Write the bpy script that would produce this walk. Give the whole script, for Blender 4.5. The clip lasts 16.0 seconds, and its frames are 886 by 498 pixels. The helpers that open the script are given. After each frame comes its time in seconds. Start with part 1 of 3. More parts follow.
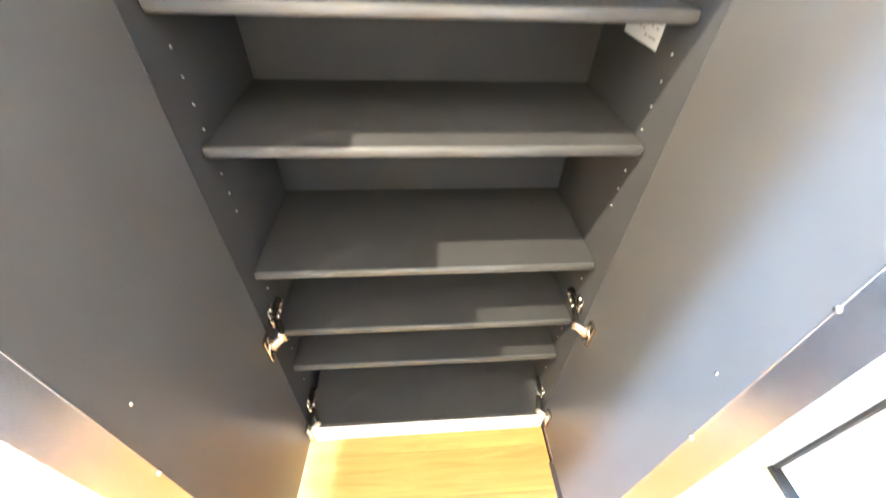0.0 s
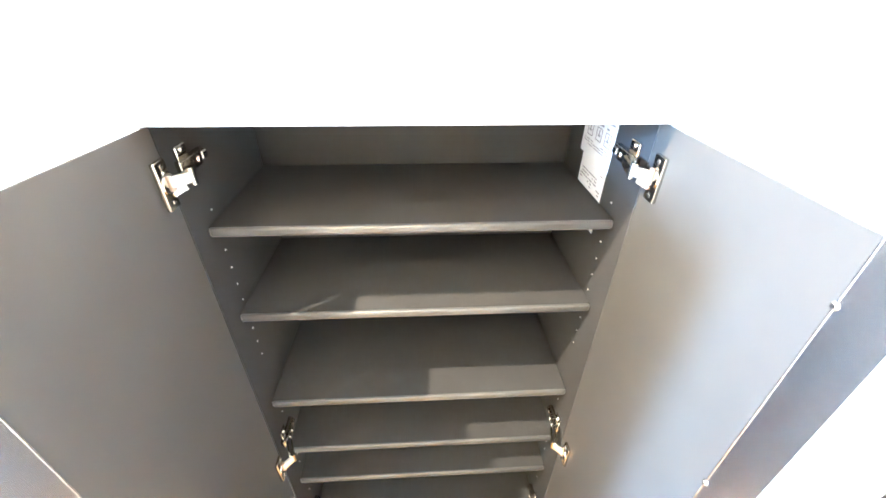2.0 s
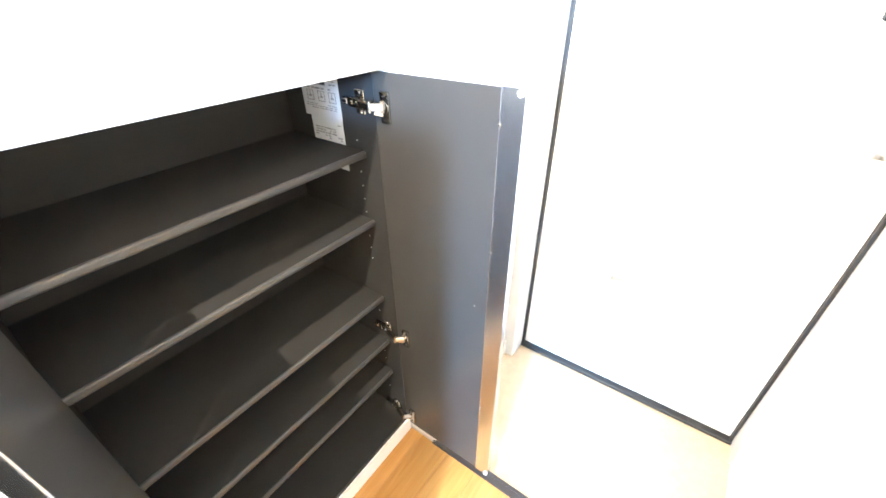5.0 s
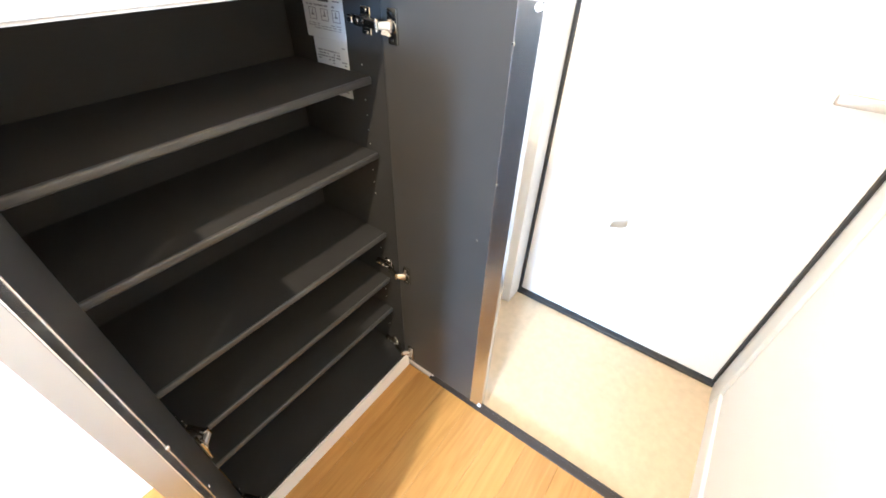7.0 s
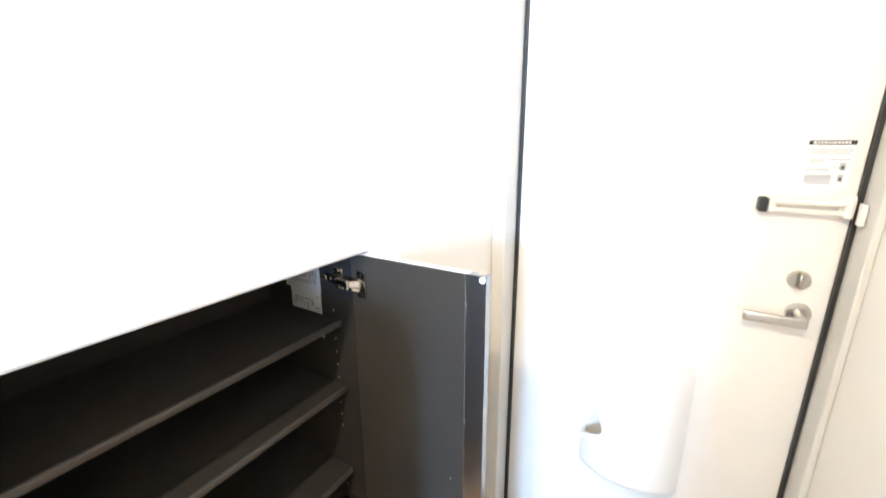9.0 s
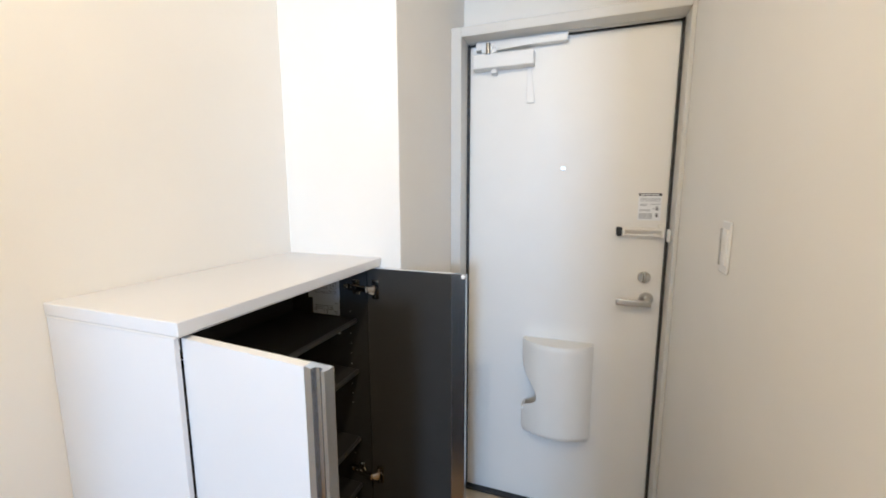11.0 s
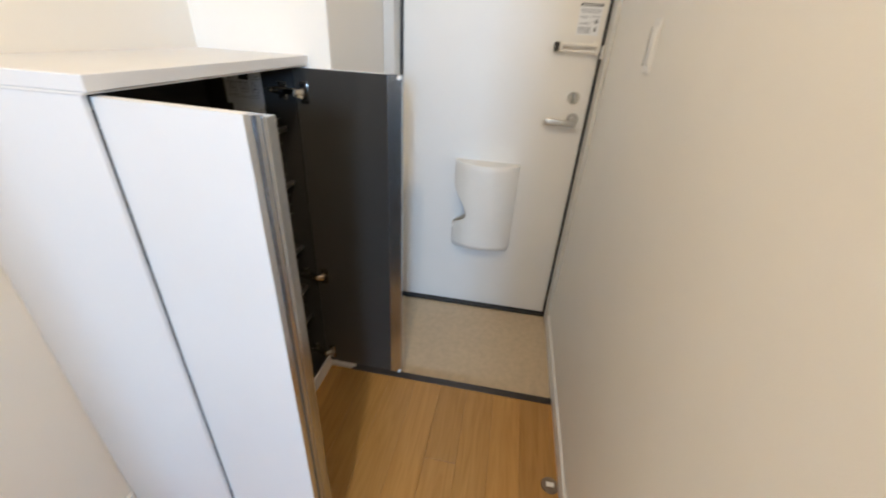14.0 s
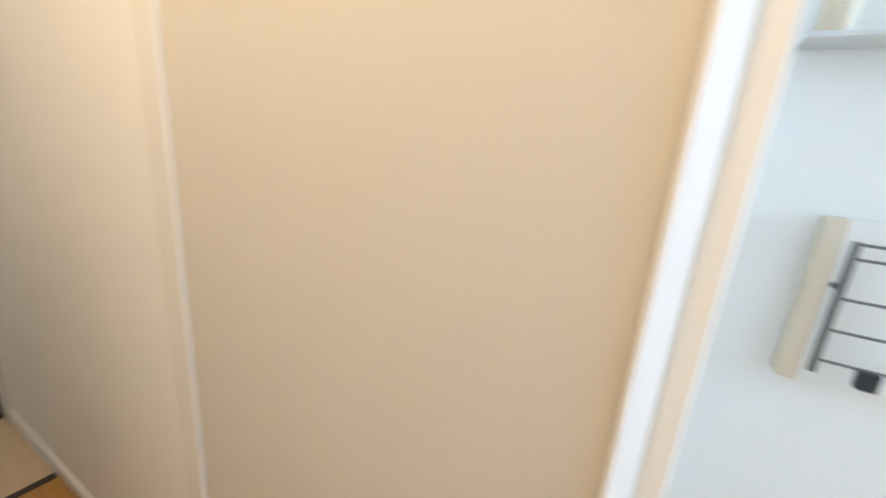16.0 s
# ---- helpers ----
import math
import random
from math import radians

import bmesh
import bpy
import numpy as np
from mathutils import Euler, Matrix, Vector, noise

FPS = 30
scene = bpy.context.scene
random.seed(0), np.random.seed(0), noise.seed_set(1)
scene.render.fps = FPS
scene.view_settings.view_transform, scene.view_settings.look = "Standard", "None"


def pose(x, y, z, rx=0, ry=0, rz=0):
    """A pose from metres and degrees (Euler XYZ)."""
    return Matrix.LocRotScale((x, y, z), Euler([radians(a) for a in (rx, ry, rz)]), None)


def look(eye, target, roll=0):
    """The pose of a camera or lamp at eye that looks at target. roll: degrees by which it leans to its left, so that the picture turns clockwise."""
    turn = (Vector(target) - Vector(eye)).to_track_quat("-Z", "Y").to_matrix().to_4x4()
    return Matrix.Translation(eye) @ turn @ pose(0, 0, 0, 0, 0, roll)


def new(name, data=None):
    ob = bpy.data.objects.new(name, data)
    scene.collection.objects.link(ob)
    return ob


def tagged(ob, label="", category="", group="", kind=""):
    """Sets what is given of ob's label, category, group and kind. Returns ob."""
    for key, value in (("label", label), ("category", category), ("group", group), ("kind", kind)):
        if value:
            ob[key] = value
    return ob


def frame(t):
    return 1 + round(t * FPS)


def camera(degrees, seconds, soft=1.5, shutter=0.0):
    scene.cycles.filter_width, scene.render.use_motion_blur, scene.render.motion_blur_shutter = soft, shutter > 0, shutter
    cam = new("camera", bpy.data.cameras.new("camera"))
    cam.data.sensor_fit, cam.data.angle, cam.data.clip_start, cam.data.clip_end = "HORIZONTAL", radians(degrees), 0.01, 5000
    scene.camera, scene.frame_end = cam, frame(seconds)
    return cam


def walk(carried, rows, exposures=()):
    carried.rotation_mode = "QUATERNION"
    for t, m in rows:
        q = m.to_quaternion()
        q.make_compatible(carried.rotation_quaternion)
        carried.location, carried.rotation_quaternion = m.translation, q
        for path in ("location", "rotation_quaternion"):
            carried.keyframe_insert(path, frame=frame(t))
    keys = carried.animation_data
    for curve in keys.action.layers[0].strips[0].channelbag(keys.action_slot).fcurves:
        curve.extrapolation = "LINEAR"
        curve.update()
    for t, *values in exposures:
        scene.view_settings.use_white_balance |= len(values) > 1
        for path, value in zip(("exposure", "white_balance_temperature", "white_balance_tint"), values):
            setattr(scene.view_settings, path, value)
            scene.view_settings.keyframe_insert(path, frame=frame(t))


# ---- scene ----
cam = camera(97.0, 16.0, soft=1.7, shutter=0.4)
PATH = [
    (0, (-0.052, -0.505, 1.11), (0.106, 0.956, -0.247), 2.8),
    (0.5, (-0.031, -0.507, 1.218), (0.055, 1.08, 0.005), 0.7),
    (1, (-0.006, -0.523, 1.288), (0.075, 1.129, 0.165), -0.3),
    (1.5, (-0.007, -0.532, 1.312), (0.063, 1.123, 0.19), 0.3),
    (2, (-0.011, -0.532, 1.317), (0.095, 1.139, 0.223), 0.7),
    (2.5, (-0.009, -0.533, 1.313), (0.079, 1.116, 0.184), -0.3),
    (3, (-0.013, -0.522, 1.309), (0.284, 1.08, 0.149), 0.8),
    (3.5, (-0.051, -0.495, 1.305), (0.483, 1.053, 0.157), 2.6),
    (3.7, (-0.108, -0.494, 1.31), (0.61, 0.829, 0.323), 0.8),
    (4, (-0.199, -0.528, 1.311), (0.929, 0.692, 0.197), -2.4),
    (4.5, (-0.263, -0.611, 1.321), (1.064, 0.387, 0.206), -0.9),
    (4.7, (-0.275, -0.632, 1.320), (1.072, 0.352, 0.216), -0.8),
    (6.8, (-0.327, -0.643, 1.272), (0.925, 0.250, 0.012), 1.4),
    (7, (-0.327, -0.643, 1.271), (0.925, 0.248, -0.01), 1.4),
    (7.5, (-0.329, -0.642, 1.269), (0.919, 0.219, -0.035), 1.3),
    (8, (-0.325, -0.636, 1.287), (0.985, 0.262, 0.072), 0.8),
    (8.5, (-0.302, -0.634, 1.379), (1.221, 0.375, 0.565), -2.5),
    (9, (-0.310, -0.644, 1.414), (1.346, 0.352, 0.899), -0.3),
    (9.2, (-0.310, -0.644, 1.419), (1.359, 0.371, 0.992), -0.6),
    (11.3, (-0.829, -0.687, 1.423), (1.054, -0.107, 1.08), -1.1),
    (11.5, (-0.838, -0.686, 1.386), (0.995, -0.120, 0.826), -1.1),
    (11.7, (-0.845, -0.689, 1.352), (0.77, -0.188, 0.735), -1.3),
    (12, (-0.852, -0.688, 1.327), (0.891, -0.174, 0.492), -0.8),
    (12.5, (-0.856, -0.699, 1.287), (0.804, -0.230, 0.275), 0.1),
    (13, (-0.853, -0.702, 1.288), (0.799, -0.223, 0.268), -0.5),
    (13.5, (-0.858, -0.691, 1.292), (0.809, -0.194, 0.304), -0.8),
    (14, (-0.860, -0.690, 1.297), (0.871, -0.429, 0.329), 3.5),
    (14.2, (-0.88, -0.701, 1.307), (0.732, -0.635, 0.509), 3.5),
    (14.5, (-0.917, -0.675, 1.307), (0.856, -0.978, 0.432), 2.7),
    (14.7, (-0.951, -0.663, 1.32), (0.606, -1.098, 0.529), 1.5),
    (15, (-1.009, -0.645, 1.336), (0.662, -1.394, 0.532), 2.1),
    (15.5, (-1.222, -0.634, 1.329), (-0.015, -1.816, 0.71), 5.7),
    (15.7, (-1.338, -0.644, 1.333), (-0.269, -1.984, 0.784), 6.1),
    (16, (-1.473, -0.631, 1.332), (-0.64, -2.155, 0.856), 4.7),
]
EXPOSURES = [(0, 3.47, 5200, 8), (1, 3.58, 5200, 8), (3.5, 3.56, 5250, 9), (4.5, 2.72, 5250, 9), (7, 1.38, 5400, 10), (8, 1.38, 5400, 10), (9, 0.5, 5550, 10), (11.3, -0.92, 5650, 10), (12.5, -0.92, 5700, 10), (14, -0.88, 5900, 10), (15, -0.82, 5900, 10), (15.5, -0.82, 5700, 9), (16, -0.93, 6250, 12)]
walk(cam, [(t, look(eye, target, roll)) for t, eye, target, roll in PATH], EXPOSURES)

# ---- world and lamps ----
world = bpy.data.worlds.new("sky")
scene.world = world
world.use_nodes = True
wn = world.node_tree.nodes
sky = wn.new("ShaderNodeTexSky")
sky.sky_type, sky.sun_disc = "NISHITA", False
sky.sun_elevation, sky.sun_rotation = radians(45), radians(200)
world.node_tree.links.new(sky.outputs[0], wn["Background"].inputs[0])
wn["Background"].inputs[1].default_value = 0.1


def area_lamp(name, m, power, colour, sx, sy):
    d = bpy.data.lights.new(name, "AREA")
    d.energy, d.color, d.shape, d.size, d.size_y = power, colour, "RECTANGLE", sx, sy
    ob = new(name, d)
    ob.matrix_world = m
    return ob


# the recessed downlight in the hall's ceiling, and the sky's light in the far window
LAMP = (-1.0, -0.5, 2.385)
spot = bpy.data.lights.new("downlight", "SPOT")
spot.energy, spot.color, spot.spot_size, spot.spot_blend, spot.shadow_soft_size = 80.0, (1.0, 0.77, 0.48), radians(178), 0.1, 0.016
new("downlight", spot).matrix_world = look(LAMP, (LAMP[0], LAMP[1], 0))
area_lamp("window_light", look((-4.97, -1.43, 1.84), (0.3, -0.3, 1.05)), 215.0, (0.47, 0.71, 1.0), 0.45, 0.6)


# ---- materials ----
def material(name, colour, rough=0.5, metal=0.0, var=0.0, scale=6.0, bump=0.0, bump_scale=200.0, stretch=(1, 1, 1), spec=0.5, per_object=0.0, rough_var=0.0):
    m = bpy.data.materials.new(name)
    m.use_nodes = True
    n, l = m.node_tree.nodes, m.node_tree.links
    b = n["Principled BSDF"]
    b.inputs["Base Color"].default_value = (*colour, 1)
    b.inputs["Roughness"].default_value = rough
    b.inputs["Metallic"].default_value = metal
    b.inputs["Specular IOR Level"].default_value = spec
    co = n.new("ShaderNodeTexCoord")
    mp = n.new("ShaderNodeMapping")
    mp.inputs["Scale"].default_value = stretch
    l.new(co.outputs["Object"], mp.inputs["Vector"])
    if var or per_object:
        t = n.new("ShaderNodeTexNoise")
        t.inputs["Scale"].default_value, t.inputs["Detail"].default_value = scale, 6
        l.new(mp.outputs[0], t.inputs["Vector"])
        hsv = n.new("ShaderNodeHueSaturation")
        hsv.inputs["Color"].default_value = (*colour, 1)
        r = n.new("ShaderNodeMapRange")
        r.inputs["From Min"].default_value, r.inputs["From Max"].default_value = 0.3, 0.7
        r.inputs["To Min"].default_value, r.inputs["To Max"].default_value = 1 - var, 1 + var
        l.new(t.outputs["Fac"], r.inputs["Value"])
        value = r.outputs[0]
        if per_object:
            info = n.new("ShaderNodeObjectInfo")
            add = n.new("ShaderNodeMath")
            add.operation = "MULTIPLY_ADD"
            l.new(info.outputs["Random"], add.inputs[0])
            add.inputs[1].default_value = per_object
            l.new(value, add.inputs[2])
            value = add.outputs[0]
        l.new(value, hsv.inputs["Value"])
        l.new(hsv.outputs[0], b.inputs["Base Color"])
        if rough_var:
            rr = n.new("ShaderNodeMapRange")
            rr.inputs["To Min"].default_value, rr.inputs["To Max"].default_value = rough - rough_var, rough + rough_var
            l.new(t.outputs["Fac"], rr.inputs["Value"])
            l.new(rr.outputs[0], b.inputs["Roughness"])
    if bump:
        t2 = n.new("ShaderNodeTexNoise")
        t2.inputs["Scale"].default_value, t2.inputs["Detail"].default_value = bump_scale, 3
        l.new(mp.outputs[0], t2.inputs["Vector"])
        bp = n.new("ShaderNodeBump")
        bp.inputs["Strength"].default_value, bp.inputs["Distance"].default_value = bump, 0.002
        l.new(t2.outputs["Fac"], bp.inputs["Height"])
        l.new(bp.outputs[0], b.inputs["Normal"])
    return m


def wood_material():
    """Warm oiled oak: long grain along x, each board a little different."""
    m = bpy.data.materials.new("oak_floor")
    m.use_nodes = True
    n, l = m.node_tree.nodes, m.node_tree.links
    b = n["Principled BSDF"]
    co, info = n.new("ShaderNodeTexCoord"), n.new("ShaderNodeObjectInfo")
    off = n.new("ShaderNodeVectorMath")
    off.operation = "MULTIPLY_ADD"
    off.inputs[1].default_value = (37, 17, 5)
    comb = n.new("ShaderNodeCombineXYZ")
    for i in range(3):
        l.new(info.outputs["Random"], comb.inputs[i])
    l.new(comb.outputs[0], off.inputs[0])
    l.new(co.outputs["Object"], off.inputs[2])
    mp = n.new("ShaderNodeMapping")
    mp.inputs["Scale"].default_value = (1.2, 16, 1)
    l.new(off.outputs[0], mp.inputs["Vector"])
    grain = n.new("ShaderNodeTexNoise")
    grain.inputs["Scale"].default_value, grain.inputs["Detail"].default_value = 3.0, 8
    grain.inputs["Distortion"].default_value = 1.2
    l.new(mp.outputs[0], grain.inputs["Vector"])
    ramp = n.new("ShaderNodeValToRGB")
    e = ramp.color_ramp.elements
    e[0].position, e[0].color = 0.3, (0.41, 0.2, 0.045, 1)
    e[1].position, e[1].color = 0.72, (0.53, 0.28, 0.075, 1)
    l.new(grain.outputs["Fac"], ramp.inputs["Fac"])
    hsv = n.new("ShaderNodeHueSaturation")
    l.new(ramp.outputs[0], hsv.inputs["Color"])
    r = n.new("ShaderNodeMapRange")
    r.inputs["To Min"].default_value, r.inputs["To Max"].default_value = 0.88, 1.10
    l.new(info.outputs["Random"], r.inputs["Value"])
    l.new(r.outputs[0], hsv.inputs["Value"])
    l.new(hsv.outputs[0], b.inputs["Base Color"])
    b.inputs["Roughness"].default_value = 0.34
    bp = n.new("ShaderNodeBump")
    bp.inputs["Strength"].default_value, bp.inputs["Distance"].default_value = 0.15, 0.001
    l.new(grain.outputs["Fac"], bp.inputs["Height"])
    l.new(bp.outputs[0], b.inputs["Normal"])
    return m


WALL = material("wallpaper", (0.86, 0.83, 0.775), 0.75, var=0.015, scale=3, bump=0.14, bump_scale=420)
CEILING = material("ceiling_paper", (0.87, 0.85, 0.82), 0.85, var=0.02, bump=0.2)
TRIM = material("white_trim", (0.85, 0.83, 0.80), 0.4, var=0.015, scale=9)
MELAMINE_WHITE = material("white_melamine", (0.75, 0.75, 0.76), 0.38, var=0.012, scale=5, bump=0.04, bump_scale=420)
DARK = material("charcoal_melamine", (0.034, 0.033, 0.032), 0.55, var=0.05, scale=14, spec=0.1, bump=0.05, bump_scale=500)
EDGE = material("grey_edge_band", (0.050, 0.049, 0.048), 0.34, var=0.06, scale=20)
DARK_DOOR = material("dark_door_lining", (0.0440, 0.0415, 0.0380), 0.31, var=0.04, scale=10, spec=0.45)
ALU = material("polished_aluminium", (0.74, 0.75, 0.77), 0.25, 1.0, var=0.04, scale=30, stretch=(1, 1, 0.05))
SATIN = material("satin_nickel", (0.56, 0.54, 0.49), 0.42, 1.0, var=0.04, scale=60)
SATIN_ALU = material("anodised_aluminium", (0.45, 0.48, 0.53), 0.22, 1.0, var=0.03, scale=30, stretch=(1, 1, 0.05))
CHROME = material("nickel", (0.50, 0.48, 0.44), 0.26, 1.0, var=0.05, scale=60)
DARK_CHROME = material("dark_polished_nickel", (0.54, 0.51, 0.45), 0.17, 1.0, var=0.08, scale=90)
BEIGE_DOOR = material("pale_beige_door_sheet", (0.69, 0.635, 0.555), 0.55, var=0.02, scale=2.5, bump=0.08, bump_scale=60, stretch=(1, 1, 0.06))
STEEL = material("satin_steel", (0.56, 0.54, 0.51), 0.3, 1.0, var=0.05, scale=80)
BLACK = material("black_rubber", (0.02, 0.02, 0.021), 0.55, var=0.1, scale=40)
STRIP = material("dark_bronze_strip", (0.040, 0.031, 0.027), 0.33, 0.25, var=0.1, scale=30)
BRONZE = material("aged_bronze", (0.26, 0.20, 0.15), 0.42, 0.6, var=0.15, scale=60)
STEEL_DOOR = material("painted_steel_door", (0.86, 0.84, 0.80), 0.42, var=0.015, scale=4, bump=0.05, bump_scale=300)
FRAME_GREY = material("painted_door_frame", (0.66, 0.65, 0.62), 0.45, var=0.02, scale=8)
PLASTIC = material("ivory_plastic", (0.87, 0.84, 0.78), 0.38, var=0.01, scale=10)
WHITE_PLASTIC = material("white_plastic", (0.83, 0.82, 0.80), 0.35, var=0.01, scale=10)
PAPER = material("label_paper", (0.60, 0.61, 0.61), 0.6, var=0.02, scale=30)
INK = material("grey_ink", (0.22, 0.22, 0.23), 0.6, var=0.1, scale=50)
NOTICE_PAPER = material("white_notice_paper", (0.86, 0.88, 0.91), 0.5, var=0.02, scale=30)
PALE_INK = material("pale_grey_ink", (0.46, 0.48, 0.52), 0.6, var=0.1, scale=50)
INK_BLACK = material("black_ink", (0.03, 0.03, 0.035), 0.6, var=0.1, scale=50)
VINYL = material("stone_vinyl", (0.61, 0.475, 0.31), 0.5, var=0.07, scale=38, bump=0.1, bump_scale=120)
OAK = wood_material()
CREAM = material("cream_board", (0.72, 0.60, 0.44), 0.5, var=0.04, scale=8)
RACK = material("dark_wire", (0.17, 0.16, 0.15), 0.45, 0.3, var=0.1, scale=30)


# ---- building helpers ----
def box(bm, x0, x1, y0, y1, z0, z1, bevel=0.0, seg=1):
    m = Matrix.LocRotScale(((x0 + x1) / 2, (y0 + y1) / 2, (z0 + z1) / 2), None, (x1 - x0, y1 - y0, z1 - z0))
    made = bmesh.ops.create_cube(bm, size=1, matrix=m)
    if bevel:
        edges = list({e for v in made["verts"] for e in v.link_edges})
        bmesh.ops.bevel(bm, geom=edges, offset=bevel, segments=seg, affect="EDGES", profile=0.5)
    return bm


def boxed(*args, **kw):
    return box(bmesh.new(), *args, **kw)


def tube(bm, a, b, r0, r1=None, seg=20):
    a, b = Vector(a), Vector(b)
    m = Matrix.Translation((a + b) / 2) @ (b - a).to_track_quat("Z", "Y").to_matrix().to_4x4()
    bmesh.ops.create_cone(bm, cap_ends=True, segments=seg, radius1=r0, radius2=r0 if r1 is None else r1, depth=(b - a).length, matrix=m)
    return bm


def extrude_profile(points, a, b, up):
    """A closed outline of (u, v) pairs swept from a to b; v runs along up, u across."""
    bm = bmesh.new()
    a, b, up = Vector(a), Vector(b), Vector(up)
    u = up.cross((b - a).normalized())
    rings = [[bm.verts.new(p + u * s + up * t) for s, t in points] for p in (a, b)]
    k = len(points)
    for i in range(k):
        bm.faces.new((rings[0][i], rings[0][(i + 1) % k], rings[1][(i + 1) % k], rings[1][i]))
    bm.faces.new(rings[0][::-1])
    bm.faces.new(rings[1])
    bmesh.ops.recalc_face_normals(bm, faces=bm.faces)
    return bm


def mesh_of(name, bm, mat, smooth=False):
    me = bpy.data.meshes.new(name)
    bmesh.ops.recalc_face_normals(bm, faces=bm.faces)
    bm.to_mesh(me)
    bm.free()
    me.materials.append(mat)
    if smooth:
        me.shade_smooth()
        me.set_sharp_from_angle(angle=radians(40))
    return me


def part(name, bm, mat, parent, label="", smooth=False):
    ob = new(name, mesh_of(name, bm, mat, smooth))
    ob.parent = parent
    if label:
        tagged(ob, label)
    return ob


def thing(name, x, y, z, label, category, group=""):
    ob = new(name)
    ob.matrix_world = pose(x, y, z)
    return tagged(ob, label, category, group)


def structure(name, bm, mat, label, category):
    return tagged(new(name, mesh_of(name, bm, mat)), label, category, kind="structure")


# ---- the shell ----
NORTH, SOUTH, STEP, DOOR_X, TOP = 0.275, -1.01, 0.328, 0.92, 2.4
BLOCK_X, BLOCK_Y = 0.319, -0.15
structure("wall_north", boxed(-5.02, BLOCK_X, NORTH, NORTH + 0.12, -0.05, TOP), WALL, "off-white textured wallpaper wall behind the shoe cabinet", "wall")
# added unseen block: shades the north wall and cabinet end from the window
structure("window_light_blocker", boxed(-3.2, -1.8, -0.31, NORTH - 0.0005, -0.05, TOP), WALL, "unseen white block added to keep window light off the north wall", "wall")
structure("wall_pillar", boxed(BLOCK_X, 1.1, BLOCK_Y, NORTH + 0.12, -0.05, TOP, bevel=0.002), WALL, "off-white wall block between shoe cabinet and front door", "wall")
bm = boxed(1.0, 1.1, SOUTH - 0.1, BLOCK_Y, 2.075, TOP)
structure("wall_east", bm, WALL, "off-white wall above the front door", "wall")
bm = boxed(-0.69, 1.1, SOUTH - 0.1, SOUTH, -0.05, TOP)
box(bm, -1.485, -0.69, SOUTH - 0.1, SOUTH, 2.03, TOP)
box(bm, -1.530, -1.485, SOUTH - 0.1, SOUTH, -0.05, TOP, bevel=0.002)
structure("wall_south", bm, WALL, "beige-lit textured wallpaper wall along the entrance hall", "wall")
structure("wall_kitchen", boxed(-5.02, -1.3, -1.86, -1.76, -0.05, TOP), WALL, "pale grey wall of the space beyond the hall", "wall")
structure("wall_kitchen_side", boxed(-1.45, -1.35, -1.76, SOUTH - 0.1, -0.05, TOP), WALL, "plain white side wall", "wall")
bm = boxed(-5.12, -5.02, -1.86, -1.75, -0.05, TOP)
box(bm, -5.12, -5.02, -1.1, NORTH + 0.12, -0.05, TOP)
box(bm, -5.12, -5.02, -1.75, -1.1, 2.25, TOP)
box(bm, -5.12, -5.02, -1.75, -1.1, -0.05, 1.45)
structure("wall_west", bm, WALL, "plain white wall with a window opening", "wall")
structure("ceiling", boxed(-5.12, 1.1, -1.86, NORTH + 0.12, TOP, TOP + 0.1), CEILING, "plain white ceiling", "ceiling")
structure("entry_floor", boxed(STEP, 1.1, SOUTH - 0.05, BLOCK_Y + 0.05, -0.07, -0.02), VINYL, "mottled beige stone-look vinyl entry floor", "floor")

# floor: boards laid along the hall
floor = structure("floor", boxed(-5.02, STEP - 0.027, -1.76, NORTH + 0.01, -0.07, -0.012), OAK, "honey-coloured oak board floor", "floor")
ROW, LONG = 0.1095, 0.909
boards = {}


def board_mesh(length, width):
    key = (round(length, 3), round(width, 3))
    if key not in boards:
        boards[key] = mesh_of("board", boxed(0, key[0] - 0.0007, 0, key[1] - 0.0007, -0.0118, 0, bevel=0.001), OAK)
    return boards[key]


y, row = NORTH + 0.001, 0
while y > -1.74:
    width = min(ROW, y + 1.76) if row else y - 0.223
    x = STEP - 0.0272
    length = [0.80, 0.62, 0.88, 0.331, 0.70][row % 5]
    while x > -5.0:
        length = min(length, x + 5.02)
        if length > 0.02:
            ob = new("board", board_mesh(length, width))
            ob.parent = floor
            ob.matrix_parent_inverse = Matrix()
            ob.location = (x - length, y - width, 0)
        x -= length
        length = LONG
    y -= width
    row += 1

# dark edging strip at the step
bm = extrude_profile([(0, -0.02), (0, 0.0015), (-0.002, 0.0035), (-0.010, 0.0035), (-0.0105, 0.0028), (-0.0115, 0.0028), (-0.012, 0.0035), (-0.031, 0.0035), (-0.033, 0.002), (-0.033, 0.0005), (-0.027, 0.0005), (-0.027, -0.02)],
                     (STEP, BLOCK_Y - 0.001, 0), (STEP, SOUTH + 0.013, 0), (0, 0, 1))
structure("step_trim", bm, STRIP, "dark bronze edging strip at the step", "trim")


def baseboard(x0, x1, y0, y1, z0=0.0, h=0.06):
    return structure("baseboard", boxed(x0, x1, y0, y1, z0, z0 + h, bevel=0.002), TRIM, "white skirting board along the wall", "baseboard")


baseboard(STEP + 0.001, 0.8145, SOUTH + 0.0002, SOUTH + 0.011, -0.02, 0.08)
baseboard(-0.67, STEP, SOUTH + 0.0002, SOUTH + 0.011)
baseboard(-1.799, -0.357, NORTH - 0.011, NORTH - 0.0002)
baseboard(BLOCK_X - 0.011, BLOCK_X - 0.0002, BLOCK_Y - 0.011, -0.037)
baseboard(STEP + 0.001, 0.8145, BLOCK_Y - 0.011, BLOCK_Y - 0.0002, -0.02, 0.08)

